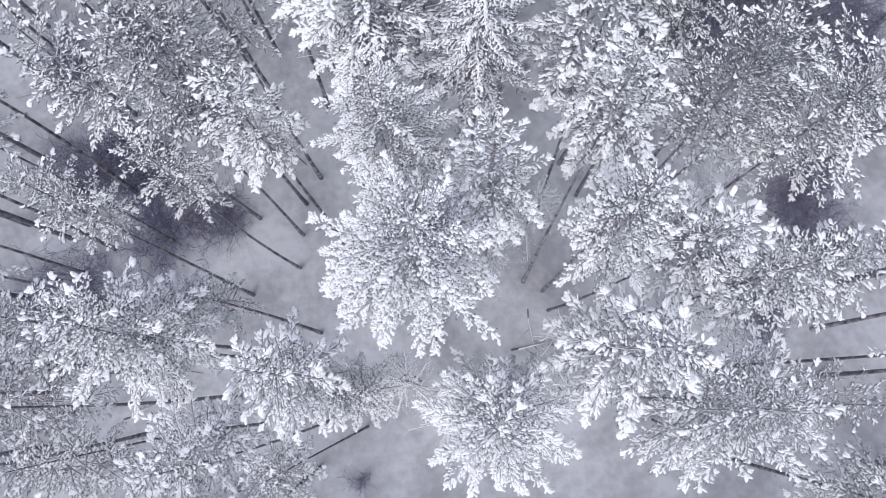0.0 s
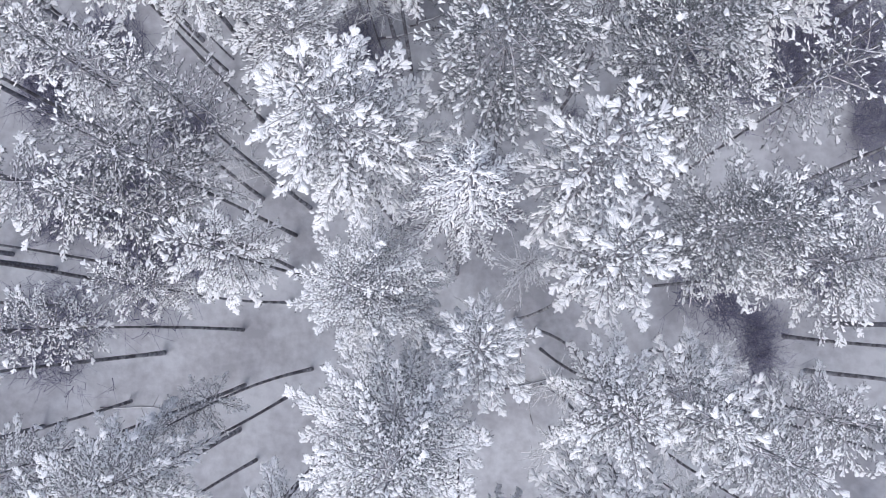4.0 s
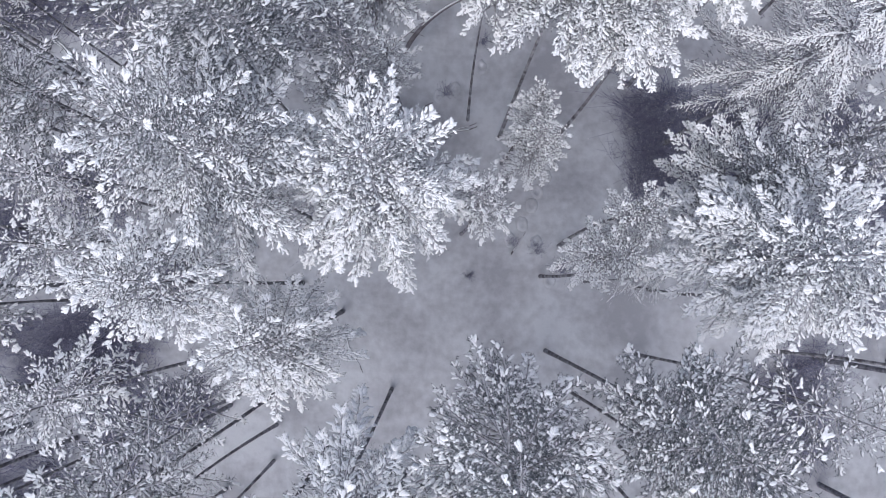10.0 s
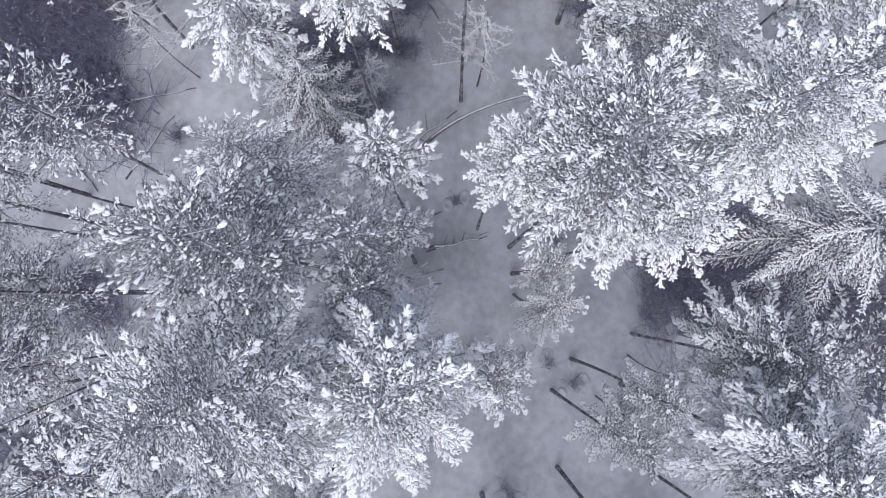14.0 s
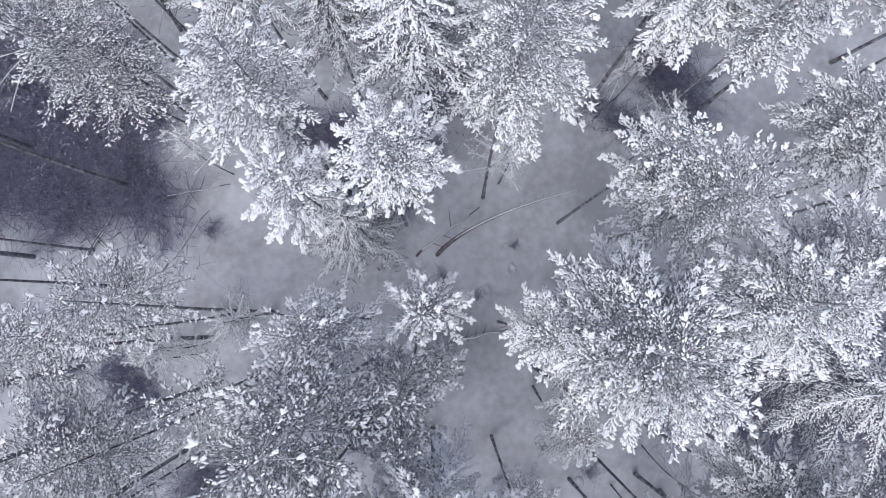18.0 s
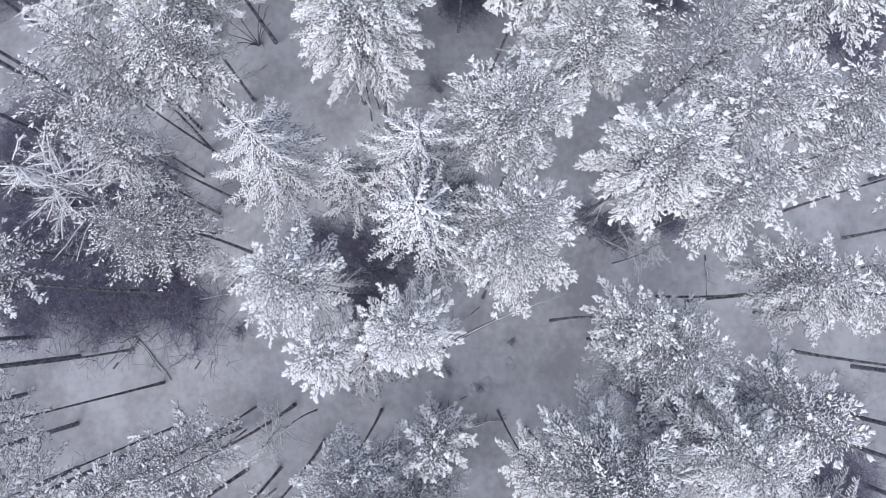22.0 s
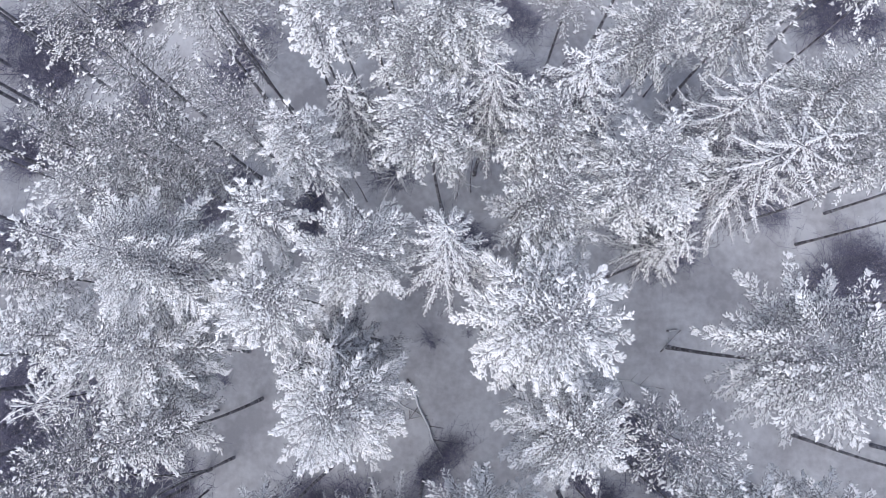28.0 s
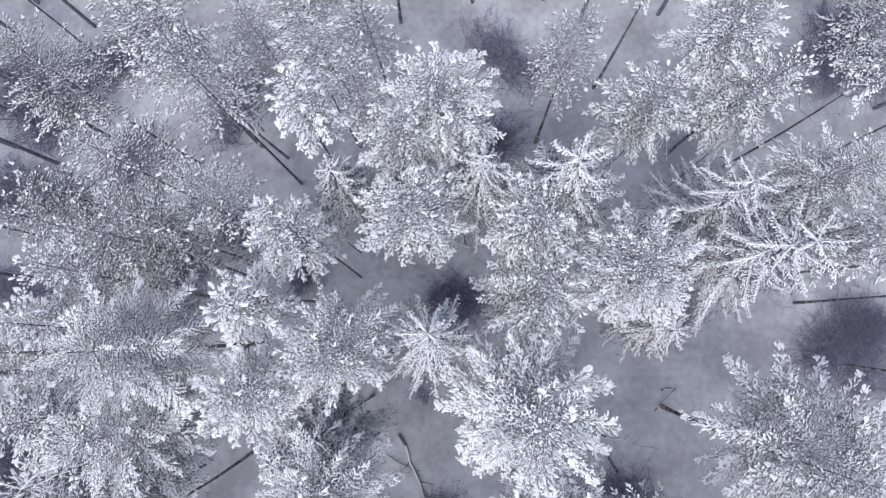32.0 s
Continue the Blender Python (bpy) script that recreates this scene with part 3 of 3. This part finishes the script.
# ---- forest added to both sides, before and behind, mostly unseen, to block light ----
wood = random.Random(11)
far_places = []
for gx in range(-12, 13):
    for gy in range(-6, 23):
        bx, by = gx * 3.2 + wood.uniform(-1, 1), gy * 3.2 + wood.uniform(-1, 1)
        half = 9.3 + max(0, min(1, (by - 18) / 16)) * 4.5
        inside = -half < bx + 0.6 < half and -3.0 < by < 50.0
        if inside or any((bx - a) ** 2 + (by - b) ** 2 < 3.4 for a, b in PLACES):
            continue
        size = wood.uniform(13.5, 16.5), wood.uniform(1.5, 2.1)
        near = -half - 7 < bx < half + 7 and -6 < by < 56
        if near and (wood.random() < 0.5 or (bx < 0 and wood.random() < 0.5)) or (-17 < bx < -8 and 20 < by < 27.5):
            continue
        if -half - 6 < bx < half + 6 and -7 < by < 56:
            tree("edge", bx, by, *size, foot=(bx, by))
        else:
            far_places.append((bx, by, *size))


def far_forest(places):
    """Unseen woods added past the strip to block light, one sheet of many trees: trunks, dark boughs and snow."""
    rng = np.random.default_rng(5)
    green, white = [], []
    for x, y, top, radius in places:
        green.append(tube([(x, y, -0.1), (x, y, top)], [0.12, 0.02], 5))
        n = 110
        low = rng.uniform(0.02, 1, n)
        turn = rng.uniform(0, 6.28, n)
        far = radius * (0.15 + low ** 0.6) * rng.uniform(0.25, 1, n) ** 0.6
        out = np.stack([np.cos(turn), np.sin(turn), np.full(n, -0.15)], 1)
        at = np.array([x, y, top - 0.1]) + out * far[:, None] - np.array([0, 0, 1]) * (low * 4.2)[:, None]
        size = np.stack([rng.uniform(0.25, 0.55, n), rng.uniform(0.13, 0.26, n), rng.uniform(0.1, 0.17, n)], 1)
        white.append(lumps(at, out, size, rng))
        green.append(tufts(at - [0, 0, 0.06], out, np.full(n, 0.45), 3, rng, 0.04))
    base = tagged(new("far_forest"), "unseen snow-laden pine forest added on all sides to block light", "forest", kind="stuff")
    for name, pieces, mat in (("boughs", green, DARK_NEEDLES), ("snow", white, SNOW)):
        tagged(child(name, mesh_of(name, *joined(pieces), mat), base), kind="stuff")


far_forest(far_places)


# ---- low growth and litter ----
def ground_height(x, y):
    return 0.22 * noise.noise((x * 0.16, y * 0.16, 0)) + 0.07 * noise.noise((x * 0.6, y * 0.6, 5)) - 0.05


BRUSH = material("brush_twig", (0.18, 0.175, 0.275), (0.41, 0.4, 0.5), 4.0, 0.9, low=0.4, high=0.8, jitter=0.15)
FROSTED = material("frosted_branch", (0.3, 0.3, 0.33), (0.8, 0.81, 0.84), 9.0, 0.85, low=0.3, high=0.6)
brush_models = {}


def brush_mesh(seed, stems, spread, thick):
    """Leafless forked stems over an uneven patch, unit radius and unit height: a few lobes, thick in the middle and loose at the rim."""
    rng = np.random.default_rng(seed)
    pieces, tips, ways = [], [], []
    lobe = rng.uniform(-0.5, 0.5, (5, 2)) * spread
    for k in range(stems):
        turn = rng.uniform(0, 6.28)
        foot = np.append(lobe[k % 5] + rng.normal(0, 0.26, 2) * spread, 0)
        tip = foot + np.array([np.cos(turn), np.sin(turn), 0]) * rng.gamma(2.0, 0.13) + [0, 0, rng.uniform(0.3, 1)]
        mid = (foot + tip) / 2 + rng.normal(0, 0.08, 3)
        pieces.append(tube([foot, mid, tip], [thick, thick * 0.7, thick * 0.3], 3))
        for _ in range(6):
            start = foot + (tip - foot) * rng.uniform(0.3, 1)
            end = start + rng.normal(0, 0.16, 3) + (tip - foot) * 0.15
            end[2] = max(end[2], 0.02)
            pieces.append(tube([start, end], [thick * 0.5, thick * 0.25], 3))
            tips.append(end)
            ways.append(end - start)
    n = len(tips)
    size = np.stack([rng.uniform(0.015, 0.04, n), rng.uniform(0.006, 0.012, n), rng.uniform(0.005, 0.01, n)], 1)
    keep = rng.random(n) < 0.12
    return mesh_of("brushwood", *joined(pieces), BRUSH), mesh_of("frost", *lumps(np.array(tips)[keep], np.array(ways)[keep], size[keep], rng), SNOW)


def thicket(x, y, radius):
    key = ("thicket", int(x * 7 + y * 13) % 4)
    if key not in brush_models:
        brush_models[key] = brush_mesh(50 + key[1], 240, 1.0, 0.007)
    ob = tagged(new("thicket"), "dense dark leafless thicket standing in the snow", "bush", group="thickets on the forest floor")
    ob.matrix_world = Matrix.Translation((x, y, ground_height(x, y))) @ pose(0, 0, 0, 0, 0, x * 77) @ Matrix.Diagonal((radius * 1.35, radius * 0.9, 0.9, 1))
    for name, me in zip(("brushwood", "frost"), brush_models[key]):
        tagged(child(name, me, ob), kind="stuff")


def bush(x, y, radius):
    key = ("bush", int(x * 7 + y * 13) % 3)
    if key not in brush_models:
        brush_models[key] = brush_mesh(80 + key[1], 26, 0.3, 0.008)
    ob = tagged(new("bush"), "small bare shrub with thin dark twigs in snow", "bush", group="bushes on the forest floor")
    ob.matrix_world = Matrix.Translation((x, y, ground_height(x, y) - 0.03)) @ Matrix.Diagonal((radius * 1.1, radius * 1.1, 0.9, 1))
    for name, me in zip(("brushwood", "frost"), brush_models[key]):
        tagged(child(name, me, ob), kind="stuff")


def fallen_stem(x1, y1, x2, y2, radius):
    """A fallen trunk or branch, half sunk, with a roll of snow along its back and a few snapped side branches."""
    rng = np.random.default_rng(int(abs(x1 * 100 + y1 * 31)))
    s = np.linspace(0, 1, 8)[:, None]
    a, b = np.array([x1, y1, 0.0]), np.array([x2, y2, 0.0])
    length = np.linalg.norm(b - a)
    line = a + (b - a) * s + rng.normal(0, 0.012, (8, 3)) * length
    line[:, 2] = [ground_height(p[0], p[1]) + radius * 0.6 + 0.03 for p in line]
    ob = tagged(new("fallen_stem"), "fallen dark stem lying half buried in snow", "log", group="fallen stems")
    ob.matrix_world = pose(x1, y1, 0)
    stem = child("stem", mesh_of("stem", *tube(line - a, radius * np.linspace(1, 0.35, 8), 7), DEAD), ob)
    back = line - a + np.array([0, 0, radius * 0.55])
    child("snow_cap", mesh_of("snow_cap", *tube(back[1:-1], radius * np.linspace(0.85, 0.3, 6), 6), SNOW), ob, "thin roll of snow on the stem")
    for k in range(3):
        u = line[2 + k] - a
        side = np.cross((b - a) / length, [0, 0, 1]) * rng.choice([-1, 1])
        end = u + (side + (b - a) / length * 0.6) * length * rng.uniform(0.1, 0.22) + [0, 0, 0.1]
        child("side_branch", mesh_of("side_branch", *tube([u, end], [radius * 0.35, radius * 0.12], 4), DEAD), stem)


def bent_sapling(foot, crest, tip, radius):
    """A slim stem bowed over by its load: snow along its back and short bare side twigs standing up."""
    rng = np.random.default_rng(31)
    foot, crest, tip = np.array(foot), np.array(crest), np.array(tip)
    u = np.linspace(0, 1, 14)[:, None]
    line = (1 - u) ** 2 * foot + 2 * u * (1 - u) * (2 * crest - (foot + tip) / 2) + u ** 2 * tip - foot
    line[:, 2] = np.maximum(line[:, 2], 0.05)
    line[0, 2] = ground_height(foot[0], foot[1]) - 0.1
    ob = tagged(new("bent_sapling"), "slender dark sapling bowed to the snow under its frost", "tree")
    ob.matrix_world = pose(*foot)
    stem = child("stem", mesh_of("stem", *tube(line, radius * np.linspace(1.5, 0.25, 14) ** 0.8, 7), DEAD), ob)
    child("snow_cap", mesh_of("snow_cap", *tube(line[2:] + [0, 0, radius * 0.5], radius * np.linspace(0.8, 0.3, 12), 6), SNOW), ob, "thin roll of snow on the stem")
    for k in range(26):
        v = rng.uniform(0.15, 0.98) * 13
        i = int(v)
        at = line[i] + (line[i + 1] - line[i]) * (v - i)
        end = at + rng.normal(0, 1, 3) * [0.16, 0.16, 0.05] + [0, 0, rng.uniform(0.05, 0.25)]
        child("side_twig", mesh_of("side_twig", *tube([at, end], [0.012, 0.005], 4), TWIG), stem)


def dead_pine(foot, tip, top):
    """A slim dead trunk with whorls of bare frosted branches that curve upwards."""
    rng = np.random.default_rng(int(abs(foot[0] * 10 + foot[1])))
    fx, fy = foot
    z = ground_height(fx, fy) - 0.1
    s = np.linspace(0, 1, 9)[:, None]
    line = np.array([0, 0, z]) + np.array([tip[0] - fx, tip[1] - fy, top - z]) * s + np.array([0.25, -0.2, 0]) * np.sin(s * 3.14)
    ob = tagged(new("dead_pine"), "slim dead pine with whorls of bare frosted branches", "tree")
    ob.matrix_world = pose(fx, fy, 0)
    trunk = child("trunk", mesh_of("trunk", *tube(line, np.linspace(0.09, 0.02, 9), 8), BARK), ob, "dark bare leaning trunk")
    for w in range(8):
        v = 2.6 + w * 0.68
        i = int(v)
        root = line[i] + (line[min(i + 1, 8)] - line[i]) * (v - i)
        for a in range(5):
            turn = w * 0.8 + a * 1.257 + rng.normal(0, 0.15)
            out = np.array([np.cos(turn), np.sin(turn), 0])
            length = (1.7 - 0.17 * w) * rng.uniform(0.7, 1.1)
            u = np.linspace(0, 1, 5)[:, None]
            arm = root + out * length * u + np.array([0, 0, 1]) * length * (0.1 * u + 0.25 * u ** 2) + rng.normal(0, 0.02, (5, 3))
            child("branch", mesh_of("branch", *tube(arm, np.linspace(0.022, 0.007, 5), 5), FROSTED), trunk)


def upright_shrub(x, y, height, stems):
    """A leafless shrub: dark wavy stems that fan out from one root and fork near their ends."""
    rng = np.random.default_rng(17)
    ob = tagged(new("shrub"), "leafless shrub with dark upright stems fanning from the snow", "bush")
    ob.matrix_world = pose(x, y, ground_height(x, y) - 0.05)
    up = np.array([0, 0, 1.0])
    for k in range(stems):
        turn = k * 6.283 / stems + rng.normal(0, 0.25)
        out = np.array([np.cos(turn), np.sin(turn), 0])
        tall, lean = height * rng.uniform(0.6, 1.1), rng.uniform(0.2, 0.75)
        u = np.linspace(0, 1, 7)[:, None]
        line = out * 0.06 + out * tall * lean * u ** 1.3 + up * tall * u * (1 - 0.2 * lean * u) + rng.normal(0, 0.025, (7, 3)) * u
        stem = child("stem", mesh_of("stem", *tube(line, np.linspace(0.032, 0.008, 7), 6), DEAD), ob)
        for j in (3, 4, 5):
            end = line[j] + (line[j] - line[j - 1]) * rng.uniform(0.8, 1.7) + rng.normal(0, 0.12, 3)
            child("side_twig", mesh_of("side_twig", *tube([line[j], (line[j] + end) / 2 + [0, 0, 0.03], end], [0.012, 0.009, 0.004], 4), DEAD), stem)


def hollow(x, y):
    """A print of an animal's step: a small sunk pit with a raised rim."""
    turn = np.linspace(0, 2 * np.pi, 14)[:-1]
    rng = np.random.default_rng(int(abs(x * 91 + y * 17)))
    rings = []
    for r, z in ((0.26, 0.0), (0.19, 0.055), (0.13, 0.03), (0.08, -0.0), (0.02, -0.02)):
        rr = r * (1 + rng.normal(0, 0.08, 13))
        rings.append(np.stack([np.cos(turn) * rr, np.sin(turn) * rr * 1.3, np.full(13, z)], 1))
    v = np.concatenate(rings)
    i, j = np.meshgrid(np.arange(4), np.arange(13), indexing="ij")
    p, q = (i * 13 + j).ravel(), (i * 13 + (j + 1) % 13).ravel()
    f = np.stack([p, q, q + 13, p + 13], 1)
    ob = tagged(new("footprint", mesh_of("footprint", v, f, SHADED_SNOW)), "animal footprint pressed into the soft snow", "footprint", group="animal tracks")
    ob.matrix_world = Matrix.Translation((x, y, ground_height(x, y) + 0.02))


# ---- under the trees: thickets, bushes, fallen stems, tracks ----
thicket(-20.5, 26.3, 3.4)
thicket(-17.0, 24.7, 2.3)
thicket(-21.2, 28.4, 2.4)
thicket(-17.6, 24.5, 2.1)
thicket(-15.3, 25.2, 1.3)
thicket(-14.8, 15.7, 1.9)
thicket(-4.3, 14.7, 1.4)
thicket(11.5, 19.9, 2.7)
thicket(8.5, 18.8, 1.5)
thicket(19.4, 54.6, 2.7)
thicket(19.5, 38.6, 2.4)
thicket(11.0, 17.8, 2.6)
thicket(8.2, 16.8, 1.7)
thicket(13.4, 18.1, 2.2)
thicket(14.5, 8.3, 1.9)
thicket(-12.6, 8.0, 2.8)
thicket(-10.3, 7.0, 1.5)
thicket(-5.2, 27.2, 2.0)
thicket(-2.5, 27.0, 1.2)
thicket(-0.3, 40.5, 1.6)
thicket(10.1, 41.5, 2.1)
thicket(-3.9, 16.3, 1.5)
thicket(11.1, 4.9, 1.9)
thicket(-14.8, 25.3, 2.7)
thicket(8.7, 29.4, 1.6)
thicket(14.3, 15.2, 2.8)
thicket(-5.6, 23.7, 1.4)
thicket(-7.7, 27.9, 1.4)
thicket(-21.5, 26.9, 2.8)
thicket(-13.8, 9.1, 1.6)
thicket(-13.8, 41.9, 1.8)
thicket(-19.2, 27.9, 3.2)
thicket(-15.8, 29.0, 2.2)
thicket(-20.4, 30.7, 2.5)
thicket(-17.2, 31.0, 2.0)
thicket(-22.6, 31.8, 2.5)
thicket(-19.5, 32.4, 1.7)
thicket(-21.4, 28.5, 3.3)
thicket(-16.1, 27.7, 2.2)
thicket(-22.2, 25.2, 3.0)
thicket(13.7, 17.3, 2.6)
thicket(16.7, 18.8, 2.2)
thicket(11.1, 15.8, 1.7)
thicket(-1.7, 29.8, 1.5)
thicket(8.6, 30.5, 2.0)
thicket(6.6, 28.7, 1.5)
thicket(-6.0, 26.4, 2.0)
thicket(-4.5, 23.9, 1.5)
thicket(-17.8, 26.5, 2.9)
thicket(-17.5, 14.4, 1.9)
thicket(-15.8, 8.9, 1.6)
thicket(-20.9, 29.3, 3.4)
thicket(-22.6, 32.2, 2.6)
thicket(-17.5, 28.7, 2.0)
thicket(-16.2, 10.5, 1.9)
thicket(-16.6, 3.5, 2.3)
thicket(-4.3, 45.3, 1.8)
thicket(-12.2, 43.3, 1.5)
thicket(-0.6, 40.2, 1.5)
thicket(10.3, 41.5, 1.8)
thicket(16.4, 46.2, 2.1)
thicket(0.5, 48.8, 2.1)
thicket(-23.3, 39.9, 2.2)
thicket(-15.1, 40.2, 1.8)
thicket(-19.3, 42.5, 1.9)
thicket(-13.2, 50.3, 2.2)
thicket(-18.0, 47.6, 1.9)
thicket(-8.2, 42.2, 1.5)
thicket(-22.7, 50.1, 2.6)
thicket(-23.1, 45.2, 1.9)
thicket(1.8, 53.6, 2.2)
thicket(15.3, 43.6, 2.0)
thicket(-20.6, 53.5, 2.6)
thicket(-24.8, 51.1, 2.6)
thicket(-24.7, 45.5, 1.9)
thicket(20.3, 54.4, 2.7)
thicket(18.9, 39.2, 2.3)
thicket(20.5, 40.7, 1.8)
thicket(17.5, 13.6, 2.0)
thicket(17.7, 16.2, 2.0)
thicket(15.0, 6.6, 1.7)
thicket(12.8, 3.4, 1.4)
thicket(-11.6, 12.4, 1.5)
bush(-3.8, -3.7, 1.35)
bush(4.4, 18.9, 0.85)
bush(0.2, 20.4, 0.72)
bush(-11.6, 23.2, 1.43)
bush(-12.6, 33.3, 1.19)
bush(-2.0, 35.7, 1.21)
upright_shrub(-11.3, 37.8, 3.2, 9)
bush(2.5, 8.6, 1.08)
bush(4.1, 13.7, 0.75)
bush(5.2, 13.0, 0.95)
bush(3.1, 14.0, 0.6)
bush(-1.3, 21.3, 0.78)
bush(-0.1, 36.0, 0.58)
bush(1.3, 12.6, 0.53)
bush(1.8, 22.7, 0.65)
fallen_stem(-2.62, 22.07, 0.21, 24.33, 0.06)
fallen_stem(-1.77, 16.99, -0.25, 17.56, 0.04)
fallen_stem(-1.02, 18.38, 1.54, 18.92, 0.05)
fallen_stem(-4.20, 31.32, -2.09, 31.83, 0.04)
fallen_stem(-4.23, 32.84, -2.04, 31.64, 0.04)
fallen_stem(-16.81, 22.66, -15.46, 21.10, 0.04)
fallen_stem(-13.79, 21.17, -11.82, 23.94, 0.04)
fallen_stem(-17.04, 21.97, -15.97, 23.77, 0.04)
fallen_stem(-13.66, -1.43, -11.72, -0.61, 0.04)
fallen_stem(-14.56, 0.40, -10.48, 0.44, 0.03)
fallen_stem(2.24, 1.31, 4.28, 1.81, 0.05)
fallen_stem(2.92, 3.10, 3.41, -0.06, 0.03)
fallen_stem(-2.33, 18.74, -0.39, 19.96, 0.06)
fallen_stem(-3.24, 16.41, -0.40, 16.92, 0.06)
fallen_stem(6.83, 34.08, 9.94, 33.42, 0.03)
fallen_stem(8.33, 31.95, 9.93, 31.10, 0.03)
fallen_stem(11.56, 27.06, 11.56, 24.94, 0.04)
fallen_stem(3.05, 13.51, 3.64, 14.44, 0.03)
fallen_stem(-12.81, 36.02, -11.84, 36.76, 0.03)
fallen_stem(9.76, 35.33, 10.81, 36.50, 0.03)
fallen_stem(-12.47, 35.80, -10.89, 36.57, 0.03)
fallen_stem(-5.23, 13.73, -3.30, 13.04, 0.06)
fallen_stem(-14.14, 24.52, -10.91, 25.15, 0.05)
fallen_stem(10.11, 36.41, 10.82, 36.47, 0.05)
fallen_stem(-3.15, 33.79, -0.68, 28.33, 0.08)
fallen_stem(-17.77, 21.13, -15.99, 23.75, 0.05)
fallen_stem(-16.77, 22.78, -14.96, 20.62, 0.05)
fallen_stem(-12.52, 35.88, -10.80, 36.72, 0.03)
fallen_stem(-4.09, 10.33, -3.11, 8.49, 0.03)
fallen_stem(-0.98, 18.26, 1.53, 19.13, 0.03)
bent_sapling((-1.62, 22.17, 0.0), (0.56, 23.57, 1.9), (4.34, 25.01, 1.0), 0.075)
dead_pine((-13.6, 32.3), (-13.2, 32.9), 8.0)
dead_pine((-12.9, 28.9), (-14.5, 30.1), 7.0)
for hx, hy in ((4.5, 16.8), (4.1, 16.2), (4.7, 17.4), (3.9, 15.6), (5.0, 18.0), (3.5, 14.8), (3.0, 14.1), (4.1, 14.0), (5.2, 13.7), (4.7, 12.4), (5.6, 13.0), (-0.1, 20.3), (0.6, 20.6), (1.7, 21.6)):
    hollow(hx, hy)
